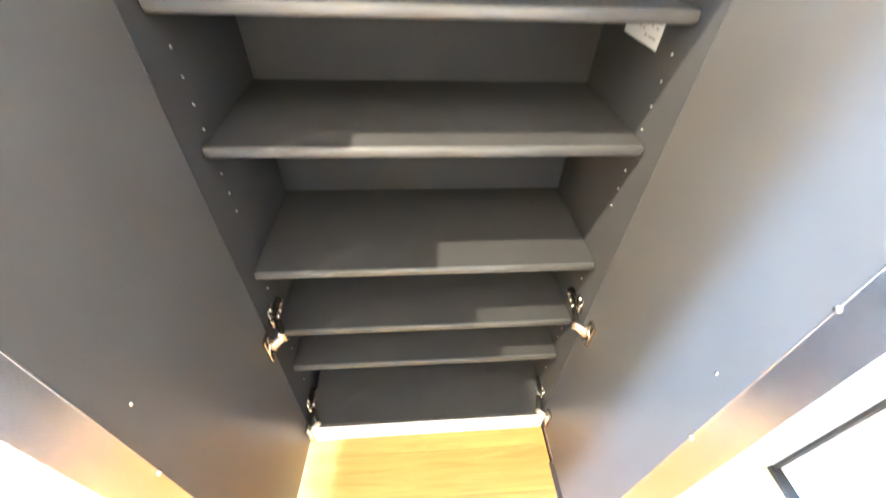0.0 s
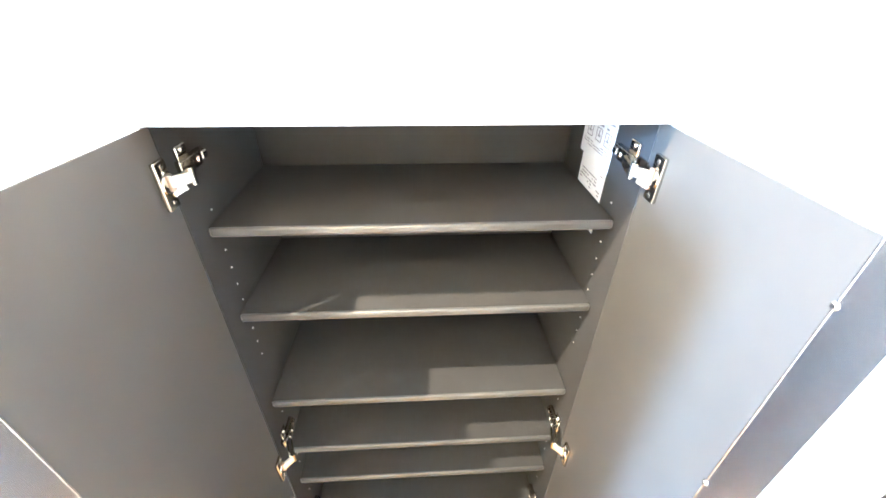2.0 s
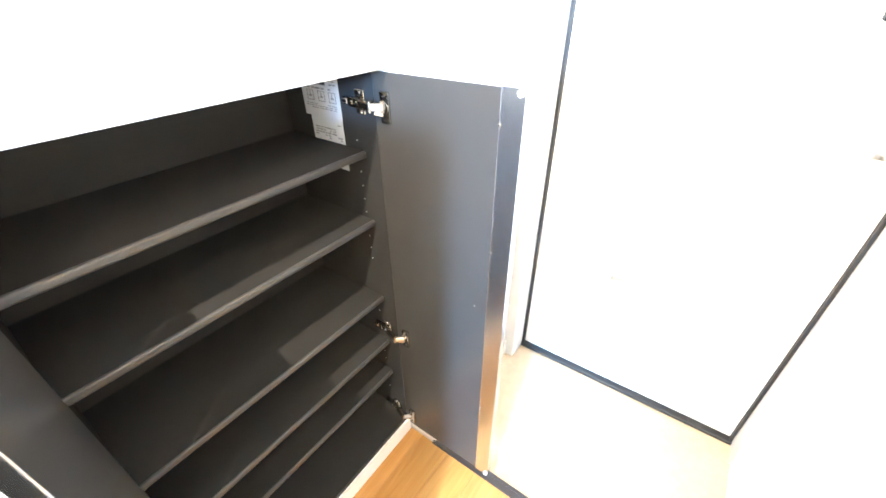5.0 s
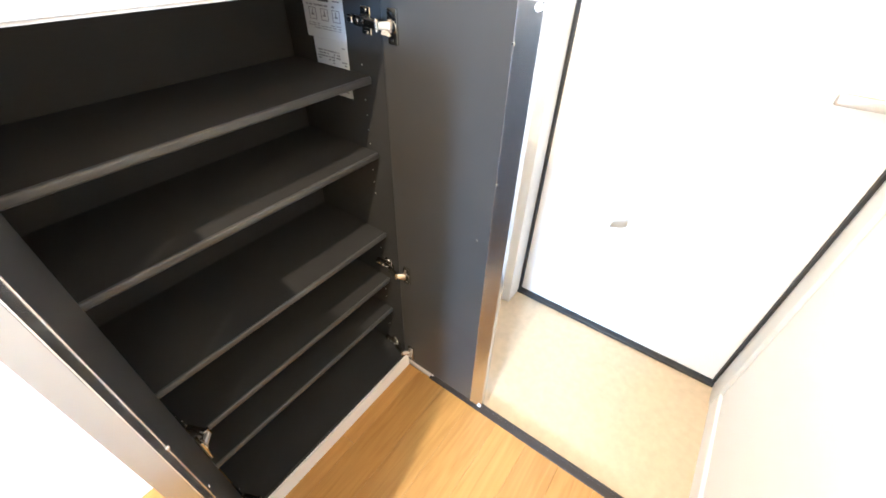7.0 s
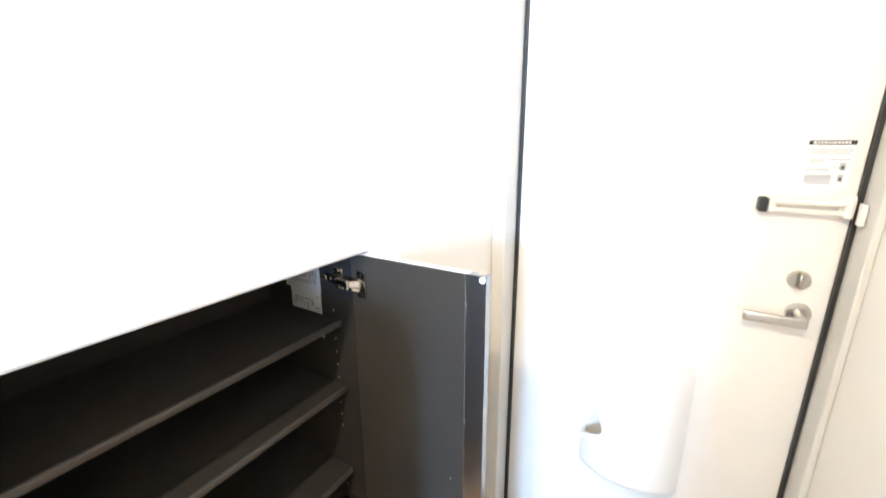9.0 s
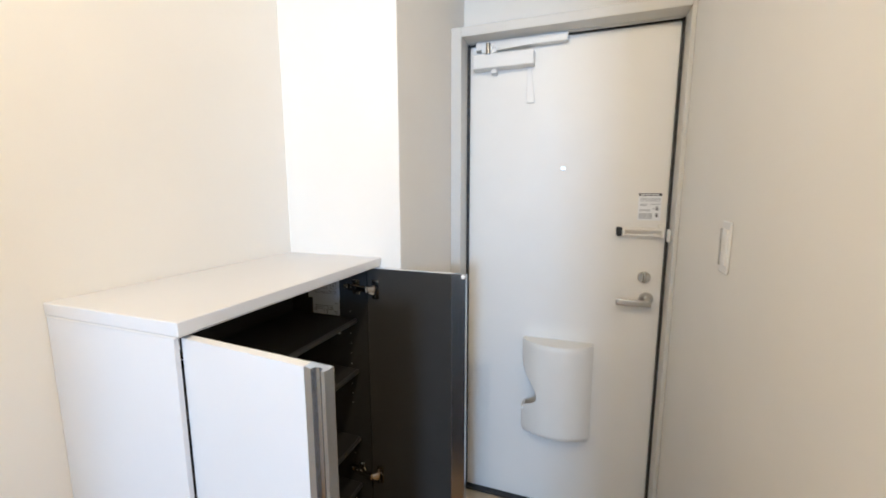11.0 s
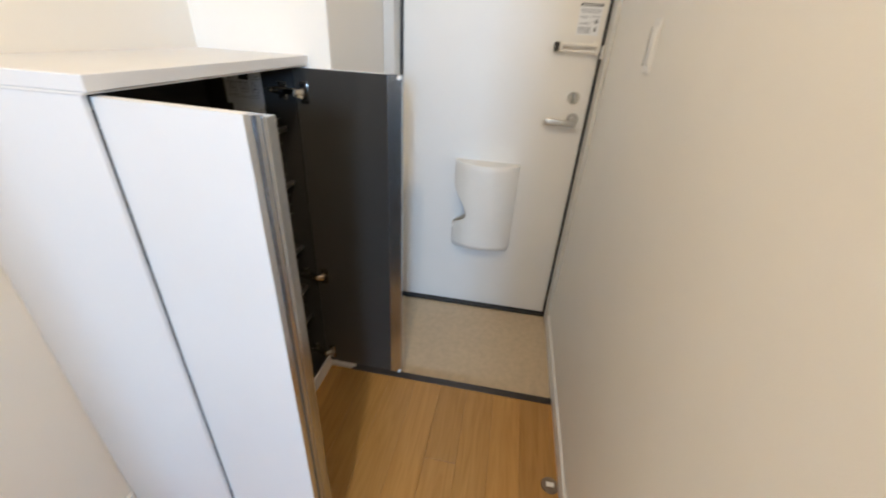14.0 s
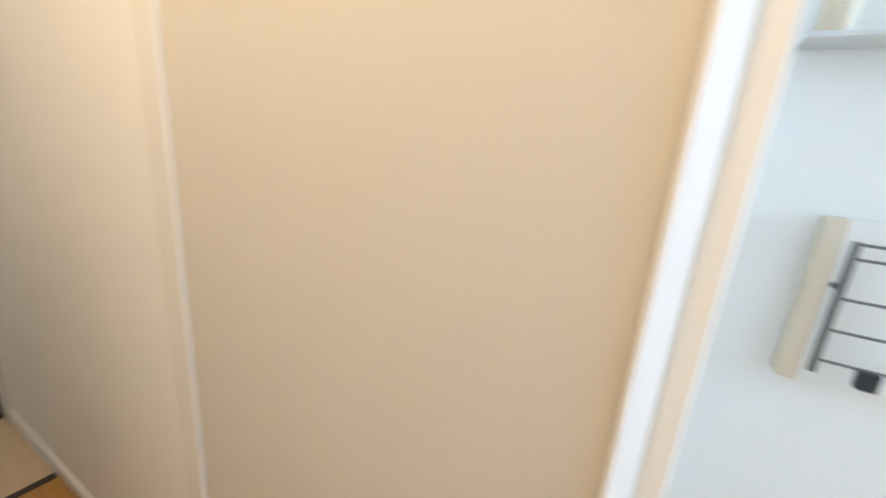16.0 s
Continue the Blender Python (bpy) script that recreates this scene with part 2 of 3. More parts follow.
# ---- front door, frame and fittings ----
DL, DR, DTOP, DBOT = -0.195, -0.995, 2.035, -0.012
frame_door = thing("door_frame", 0.9, -0.6, -0.02, "pale grey painted steel door frame with black gaskets", "door frame")
frame_door["kind"] = "structure"


def local(bm, ob):
    bmesh.ops.translate(bm, verts=bm.verts, vec=-ob.location)
    return bm


part("jamb", local(boxed(0.815, 1.0, DL + 0.001, BLOCK_Y - 0.0003, -0.02, DTOP + 0.04, bevel=0.002), frame_door), FRAME_GREY, frame_door)
part("jamb", local(boxed(0.815, 1.0, SOUTH + 0.0003, DR - 0.001, -0.02, DTOP + 0.04, bevel=0.002), frame_door), FRAME_GREY, frame_door)
part("head", local(boxed(0.815, 1.0, DR - 0.001, DL + 0.001, DTOP + 0.003, DTOP + 0.04, bevel=0.002), frame_door), FRAME_GREY, frame_door)
part("sill", local(boxed(0.895, 1.0, DR - 0.001, DL + 0.001, -0.0195, -0.005, bevel=0.002), frame_door), BLACK, frame_door, "black rubber threshold")
part("gasket", local(boxed(0.905, 0.925, DL - 0.008, DL + 0.0005, -0.005, DTOP + 0.002), frame_door), BLACK, frame_door, "black rubber gasket")
part("gasket", local(boxed(0.905, 0.925, DR - 0.0005, DR + 0.008, -0.005, DTOP + 0.002), frame_door), BLACK, frame_door, "black rubber gasket")
part("gasket", local(boxed(0.915, 0.925, DR + 0.008, DL - 0.008, DTOP - 0.0015, DTOP + 0.0008), frame_door), BLACK, frame_door, "black rubber gasket")
part("stop", local(boxed(0.890, 0.914, DR + 0.001, DL - 0.001, DTOP + 0.001, DTOP + 0.0029), frame_door), FRAME_GREY, frame_door)

front_door = thing("front_door", DOOR_X, -0.6, DBOT, "closed white painted steel front door", "door")
front_door["kind"] = "structure"
part("leaf", local(boxed(DOOR_X, DOOR_X + 0.04, DR + 0.008, DL - 0.008, DBOT + 0.008, DTOP - 0.005, bevel=0.002), front_door), STEEL_DOOR, front_door)


def on_door(bm):
    return local(bm, front_door)


# lever handle
LY, LZ = -0.936, 1.003
lever = part("lever_handle", on_door(tube(bmesh.new(), (DOOR_X, LY, LZ), (DOOR_X - 0.010, LY, LZ), 0.0265, 0.0245, 36)), STEEL, front_door, "satin steel lever handle", True)
bm = tube(bmesh.new(), (DOOR_X - 0.010, LY, LZ), (DOOR_X - 0.046, LY, LZ - 0.004), 0.0125, 0.0105, 24)
part("spindle", on_door(bm), STEEL, lever, smooth=True)
bm = boxed(DOOR_X - 0.056, DOOR_X - 0.044, LY - 0.012, -0.822, LZ - 0.022, LZ + 0.004, bevel=0.0055, seg=4)
bmesh.ops.bevel(bm, geom=[e for e in bm.edges if abs((e.verts[0].co - e.verts[1].co).x) > 0.004 and min(v.co.y for v in e.verts) > -0.83], offset=0.003, segments=2, affect="EDGES")
part("lever", on_door(bm), STEEL, lever, smooth=True)
# thumb turn
turn = part("thumb_turn", on_door(tube(bmesh.new(), (DOOR_X, -0.924, 1.088), (DOOR_X - 0.009, -0.924, 1.088), 0.024, 0.0215, 36)), CHROME, front_door, "round chrome thumb-turn lock", True)
part("knob", on_door(boxed(DOOR_X - 0.026, DOOR_X - 0.009, -0.928, -0.920, 1.070, 1.106, bevel=0.003, seg=2)), CHROME, turn, smooth=True)
# swing guard: a looped bar on a pivot block
guard = part("door_guard", on_door(boxed(DOOR_X - 0.018, DOOR_X, -0.985, -0.958, 1.248, 1.300, bevel=0.004, seg=2)), PLASTIC, front_door, "ivory swing-arm door guard with black bumper", True)
part("bar", on_door(tube(bmesh.new(), (DOOR_X - 0.026, -0.975, 1.281), (DOOR_X - 0.026, -0.838, 1.281), 0.0072)), PLASTIC, guard, smooth=True)
part("bar", on_door(tube(bmesh.new(), (DOOR_X - 0.026, -0.972, 1.259), (DOOR_X - 0.026, -0.838, 1.261), 0.0048)), PLASTIC, guard, smooth=True)
part("bar_end", on_door(tube(bmesh.new(), (DOOR_X - 0.026, -0.838, 1.257), (DOOR_X - 0.026, -0.838, 1.288), 0.0072)), PLASTIC, guard, smooth=True)
part("pivot", on_door(tube(bmesh.new(), (DOOR_X - 0.026, -0.974, 1.250), (DOOR_X - 0.026, -0.974, 1.292), 0.0085)), PLASTIC, guard, smooth=True)
part("bumper", on_door(boxed(DOOR_X - 0.036, DOOR_X - 0.0005, -0.830, -0.812, 1.254, 1.288, bevel=0.003)), BLACK, guard, "black rubber bumper")
part("screw", on_door(tube(bmesh.new(), (DOOR_X, -0.968, 1.306), (DOOR_X - 0.003, -0.968, 1.306), 0.004, 0.003, 12)), PLASTIC, guard, smooth=True)
part("strike", local(boxed(0.862, 0.882, SOUTH + 0.0155, SOUTH + 0.026, 1.238, 1.285, bevel=0.002), frame_door), WHITE_PLASTIC, frame_door, "white guard catch")
part("strike_hook", local(boxed(0.882, 0.898, SOUTH + 0.0155, SOUTH + 0.022, 1.268, 1.285, bevel=0.002), frame_door), WHITE_PLASTIC, frame_door)
# peephole
part("peephole", on_door(tube(bmesh.new(), (DOOR_X, -0.6, 1.52), (DOOR_X - 0.006, -0.6, 1.52), 0.0105, 0.009, 24)), STEEL, front_door, "small steel peephole", True)
# notice sheet
sheet = part("notice", on_door(boxed(DOOR_X - 0.0012, DOOR_X - 0.0004, -0.965, -0.885, 1.315, 1.42)), NOTICE_PAPER, front_door, "white paper notice with a dark heading")
part("heading", on_door(boxed(DOOR_X - 0.002, DOOR_X - 0.0013, -0.965, -0.885, 1.409, 1.419)), INK_BLACK, sheet)
rng = random.Random(3)
y = -0.955
while y < -0.897:
    w = rng.uniform(0.003, 0.006)
    part("heading_letters", on_door(boxed(DOOR_X - 0.0026, DOOR_X - 0.0021, y, y + w, 1.4115, 1.4165)), NOTICE_PAPER, sheet)
    y += w + 0.0015
for z, y0, y1 in ((1.400, -0.960, -0.890), (1.395, -0.962, -0.889), (1.390, -0.958, -0.892), (1.377, -0.962, -0.926), (1.377, -0.918, -0.889), (1.372, -0.918, -0.892), (1.360, -0.962, -0.935), (1.356, -0.930, -0.892), (1.352, -0.930, -0.890)):
    part("text_line", on_door(boxed(DOOR_X - 0.002, DOOR_X - 0.0013, y0, y1, z - 0.0014, z + 0.0010)), PALE_INK, sheet)
for k in range(6):
    part("text_line", on_door(boxed(DOOR_X - 0.002, DOOR_X - 0.0013, -0.936, -0.889, 1.340 - 0.0038 * k, 1.3425 - 0.0038 * k)), PALE_INK, sheet)
for z in (1.362, 1.336):
    part("pictogram", on_door(boxed(DOOR_X - 0.002, DOOR_X - 0.0013, -0.956, -0.946, z - 0.009, z + 0.008)), PALE_INK, sheet)
    part("pictogram", on_door(boxed(DOOR_X - 0.0026, DOOR_X - 0.0021, -0.953, -0.949, z - 0.006, z + 0.001)), INK_BLACK, sheet)


def mailbox():
    """Door mail receiver: a bulged ivory shell whose edge at one side is scooped in."""
    y0, y1, z0, z1 = -0.463, -0.752, 0.35, 0.79
    bm = bmesh.new()
    nu, nv = 22, 40
    grid = []
    for j in range(nv + 1):
        v = j / nv
        z = z0 + (z1 - z0) * v
        g = max(0.0, 1 - (abs(v - 0.44) / (0.33 if v > 0.44 else 0.16)))
        inset = 0.24 * g * g * (3 - 2 * g)
        corner = 0.05 * max(0.0, 1 - v / 0.09) ** 2
        a, b = inset + corner, 1 - corner
        line = []
        for i in range(nu + 1):
            s = a + (b - a) * i / nu
            bulge = 0.034 + 0.068 * (1 - abs(2 * s - 1) ** 2.4)
            top = 1 - 0.07 * max(0.0, (v - 0.95) / 0.05) ** 2
            low = 1 - 0.55 * max(0.0, (0.1 - v) / 0.1) ** 2
            line.append(bm.verts.new((DOOR_X - bulge * top * low, y0 + (y1 - y0) * s, z)))
        grid.append(line)
    for j in range(nv):
        for i in range(nu):
            bm.faces.new((grid[j][i], grid[j][i + 1], grid[j + 1][i + 1], grid[j + 1][i]))
    rim = [v for v in grid[0]] + [grid[j][-1] for j in range(1, nv + 1)] + grid[nv][-2::-1] + [grid[j][0] for j in range(nv - 1, 0, -1)]
    base = [bm.verts.new((DOOR_X - 0.0005, v.co.y, v.co.z)) for v in rim]
    k = len(rim)
    for i in range(k):
        if i > 2 * nu + nv and abs(rim[i].co.y - y0) > 0.02 and rim[i].co.z < 0.7:
            continue  # the scoop is open to the hollow inside
        bm.faces.new((rim[i], base[i], base[(i + 1) % k], rim[(i + 1) % k]))
    return bm


box_mail = part("mail_receiver", on_door(mailbox()), PLASTIC, front_door, "ivory plastic mail receiver with a scooped side opening", True)
part("latch", on_door(boxed(DOOR_X - 0.045, DOOR_X - 0.03, -0.487, -0.462, 0.462, 0.474, bevel=0.002)), PLASTIC, box_mail, "small ivory latch")

# closer on the door's head
closer = thing("door_closer", 0.9, -0.4, DTOP, "white overhead door closer with slide arm", "door closer")
part("rail", local(boxed(0.885, 0.9145, -0.60, -0.235, 2.002, 2.034, bevel=0.004, seg=2), closer), WHITE_PLASTIC, closer)
part("body", local(boxed(0.868, 0.9195, -0.475, -0.225, 1.925, 1.982, bevel=0.005, seg=2), closer), WHITE_PLASTIC, closer)
part("arm", local(extrude_profile([(-0.009, 0), (0.009, 0), (0.009, 0.006), (-0.009, 0.006)], (0.885, -0.29, 1.99), (0.872, -0.46, 1.996), (0, 0, 1)), closer), WHITE_PLASTIC, closer)
part("pivot", local(tube(bmesh.new(), (0.885, -0.30, 1.98), (0.885, -0.30, 2.012), 0.016), closer), WHITE_PLASTIC, closer, smooth=True)
bm = boxed(0.910, 0.9196, -0.478, -0.444, 1.785, 1.925, bevel=0.002)
for v in bm.verts:
    if v.co.z > 1.86:
        v.co.y = -0.452 + (v.co.y + 0.461) * 0.45
part("stay", local(bm, closer), WHITE_PLASTIC, closer)
part("bracket", local(boxed(0.872, 0.9145, -0.325, -0.262, 1.9845, 2.0015, bevel=0.003, seg=2), closer), WHITE_PLASTIC, closer, smooth=True)
part("knuckle", local(tube(bmesh.new(), (0.868, -0.292, 1.978), (0.868, -0.292, 2.020), 0.011, 0.009, 20), closer), STEEL, closer, "grey steel arm knuckle", True)
part("catch", local(boxed(0.885, 0.9196, -0.325, -0.30, 1.908, 1.925, bevel=0.002), closer), WHITE_PLASTIC, closer)

# ---- side door in the south wall ----
side_frame = thing("side_door_frame", -1.08, SOUTH, 0, "white casing round the closed side door", "door frame")
side_frame["kind"] = "structure"
CASING = [(-0.004, 0), (-0.004, 0.0255), (-0.0025, 0.0265), (0.0025, 0.0265), (0.004, 0.0255), (0.004, 0)]
# a flat band next to the raised casing, slightly darker than the wallpaper
BAND = material("beige_band", (0.80, 0.765, 0.70), 0.6, var=0.02)
part("casing_side_band", local(boxed(-0.6955, -0.635, SOUTH + 0.0003, SOUTH + 0.004, 0.062, 2.03), side_frame), BAND, side_frame, "flat beige band beside the casing")
part("casing", local(extrude_profile(CASING, (-0.7, SOUTH - 0.02, 0.0), (-0.7, SOUTH - 0.02, 2.03), (0, 1, 0)), side_frame), TRIM, side_frame)
part("casing", local(extrude_profile([(-0.014, 0), (-0.014, 0.006), (0.008, 0.020), (0.012, 0.018), (0.013, 0)], (-1.489, SOUTH + 0.0004, 0.0), (-1.489, SOUTH + 0.0004, 2.03), (0, 1, 0)), side_frame), TRIM, side_frame)
part("casing", local(boxed(-1.517, -0.681, SOUTH + 0.0004, SOUTH + 0.012, 2.0305, 2.06, bevel=0.003), side_frame), TRIM, side_frame)
side_door = thing("side_door", -1.09, SOUTH, 0.005, "closed flat pale beige interior door", "door")
side_door["kind"] = "structure"
part("leaf", local(boxed(-1.484, -0.705, SOUTH - 0.035, SOUTH - 0.006, 0.005, 2.028, bevel=0.001), side_door), BEIGE_DOOR, side_door)

# ---- the shoe cabinet ----
CX0, CX1, CY, CZ = -0.356, 0.3165, -0.036, 1.188
IL, IR = -0.3365, 0.3005
cabinet = thing("shoe_cabinet", -0.02, 0.1, 0, "tall white shoe cabinet with dark interior and both doors open", "cabinet")


def cab(name, bm, mat, label="", parent=None, smooth=False):
    return part(name, local(bm, cabinet), mat, parent or cabinet, label, smooth)


cab("side_panel", boxed(CX0, CX0 + 0.003, -0.0665, NORTH - 0.001, 0.0, CZ, bevel=0.0006), MELAMINE_WHITE, "white end panel")
cab("lip", boxed(CX0 + 0.0031, CX0 + 0.009, -0.0662, CY - 0.0005, 0.0, CZ), MELAMINE_WHITE, "white front lip of the end panel")
cab("top_rail", boxed(CX0 + 0.0092, CX0 + 0.0150, -0.0605, CY - 0.0005, CZ - 0.024, CZ), MELAMINE_WHITE, "white end of the top rail")
cab("side_panel", boxed(CX0 + 0.0031, IL, CY, NORTH - 0.001, 0.0, CZ), DARK, "charcoal inner side")
cab("side_panel", boxed(IR, CX1, CY, NORTH - 0.001, 0.0, CZ), DARK, "charcoal inner side")
cab("back_panel", boxed(IL + 0.0003, IR - 0.0003, NORTH - 0.012, NORTH - 0.001, 0.06, CZ), DARK)
cab("bottom_panel", boxed(IL + 0.014, IR - 0.0042, -0.050, NORTH - 0.0125, 0.062, 0.078), DARK)
cab("toe_kick", boxed(IL + 0.014, IR - 0.0042, -0.057, -0.040, 0.0, 0.0615), TRIM, "white toe kick")
for z in (1.006, 0.829, 0.582, 0.406, 0.266):
    sh = cab("shelf", boxed(IL + 0.001, IR - 0.003, 0.006, NORTH - 0.013, z - 0.008, z + 0.008), DARK)
    cab("edge_band", boxed(IL + 0.001, IR - 0.003, 0.0, 0.0092, z - 0.0081, z + 0.0081, bevel=0.0045, seg=3), EDGE, "grey rounded edge band", sh, True)
for side, px in ((0, IL), (1, IR)):
    s = 1 if side == 0 else -1
    for z in (1.032, 0.957, 0.9215, 0.886, 0.8505, 0.7795, 0.744, 0.709, 0.52, 0.345, 0.31, 0.17):
        cab("peg_hole", tube(bmesh.new(), (px, 0.03, z), (px + s * 0.0014, 0.03, z), 0.0017, 0.0012, 10), SATIN)
counter = thing("cabinet_top", -0.02, 0.1, CZ, "white laminate top board on the shoe cabinet", "cabinet top")
part("board", local(boxed(CX0 - 0.002, CX1 + 0.0015, -0.081, NORTH - 0.0008, 1.1925, 1.217, bevel=0.0015), counter), MELAMINE_WHITE, counter)
part("batten", local(boxed(CX0 - 0.001, CX1 + 0.001, -0.074, NORTH - 0.0008, CZ + 0.0006, 1.1922), counter), TRIM, counter, "white batten under the board")


def cabinet_door(xin, s, y0, cut):
    """A door opened square: dark lining on its inner face, white outside, an aluminium pull along the free edge. s: the way to the outer face; cut: how far the hinge edge slants."""
    y1, z0, z1 = -0.332, 0.034, 1.184
    lo, hi = sorted((xin, xin + s * 0.0145))
    # the hinge edge is cut back towards the outer face
    outline = [(lo if s < 0 else hi, y0), (lo if s < 0 else hi, y1), (xin, y1), (xin, y0 + cut)]
    bm = bmesh.new()
    rings = [[bm.verts.new((px, py, z)) for px, py in outline] for z in (z0, z1)]
    for i in range(4):
        bm.faces.new((rings[0][i], rings[0][(i + 1) % 4], rings[1][(i + 1) % 4], rings[1][i]))
    bm.faces.new(rings[0])
    bm.faces.new(rings[1][::-1])
    bmesh.ops.recalc_face_normals(bm, faces=bm.faces)
    bmesh.ops.bevel(bm, geom=list(bm.edges), offset=0.0005, segments=1, affect="EDGES")
    d = cab("door", bm, DARK_DOOR, "open door, dark brown inside and white outside")
    lo, hi = sorted((xin + s * 0.0146, xin + s * 0.0165))
    cab("facing", boxed(lo, hi, y1, y0, z0, z1, bevel=0.0005), MELAMINE_WHITE, "white outer face", d)
    cab("edging", boxed(*sorted((xin + s * 0.0005, xin + s * 0.0165)), y1, y0, z1 + 0.0001, z1 + 0.0012), MELAMINE_WHITE, "white top edge", d)
    # pull: a thin flange on the inner face, a web at the edge and two ribs outside
    pts = [(0.0012, 0.0), (0.0012, -0.042), (0.018, -0.042), (0.018, -0.036), (0.012, -0.034), (0.010, -0.026), (0.011, -0.020), (0.018, -0.018), (0.018, -0.012), (0.0165, -0.0115), (0.0165, 0.0)]
    bm = bmesh.new()
    rings = [[bm.verts.new((xin - s * 0.0012 + s * u * 1.06, y1 + v + 0.0045, z)) for u, v in pts] for z in (z0 - 0.001, z1 + 0.001)]
    k = len(pts)
    for i in range(k):
        bm.faces.new((rings[0][i], rings[0][(i + 1) % k], rings[1][(i + 1) % k], rings[1][i]))
    bm.faces.new(rings[0])
    bm.faces.new(rings[1][::-1])
    cab("pull", bm, SATIN_ALU, "satin aluminium edge pull", d)
    cab("flange", boxed(*sorted((xin - s * 0.0012, xin - s * 0.0002)), y1 - 0.0375, y1 + 0.0045, z0 - 0.001, z1 + 0.001), ALU, "polished aluminium strip", d)
    # thin raised rim, added to draw the glint along the flange's edge
    cab("rim", boxed(*sorted((xin - s * 0.0019, xin - s * 0.0001)), y1 + 0.0046, y1 + 0.0058, z0, z1), ALU, "raised rim added for the glint on the strip's edge", d)
    # lighter strip added for the line of light caught along the hinge edge
    if s > 0:
        cab("edge_band", boxed(xin - 0.0004, xin + 0.004, y0 + cut - 0.0002, y0 + cut + 0.0012, z0, z1), EDGE, "", d)
    for z in (1.124, 0.866, 0.606, 0.347, 0.09):
        cab("screw", tube(bmesh.new(), (xin - s * 0.0012, y1 + 0.005, z), (xin - s * 0.0036, y1 + 0.005, z), 0.0038, 0.0022, 12), CHROME, "", d, True)
    cab("screw", tube(bmesh.new(), (xin, -0.294, 0.706), (xin - s * 0.0012, -0.294, 0.706), 0.0024, 0.0016, 10), CHROME, "", d, True)
    cab("end_cap", tube(bmesh.new(), (xin - s * 0.0012, -0.362, z1 - 0.006), (xin - s * 0.004, -0.362, z1 - 0.006), 0.006, None, 14), WHITE_PLASTIC, "", d, True)
    cab("end_cap", tube(bmesh.new(), (xin - s * 0.0012, -0.362, z0 + 0.006), (xin - s * 0.004, -0.362, z0 + 0.006), 0.006, None, 14), WHITE_PLASTIC, "", d, True)
    return d


def bar(a, b, wide, high, bevel=0.001):
    """A bevelled flat bar from a to b, high along z."""
    a, b = Vector(a), Vector(b)
    bm = bmesh.new()
    m = Matrix.Translation((a + b) / 2) @ (b - a).to_track_quat("X", "Z").to_matrix().to_4x4() @ Matrix.Diagonal(((b - a).length, wide, high, 1))
    bmesh.ops.create_cube(bm, size=1, matrix=m)
    bmesh.ops.bevel(bm, geom=list(bm.edges), offset=bevel, segments=1, affect="EDGES")
    return bm


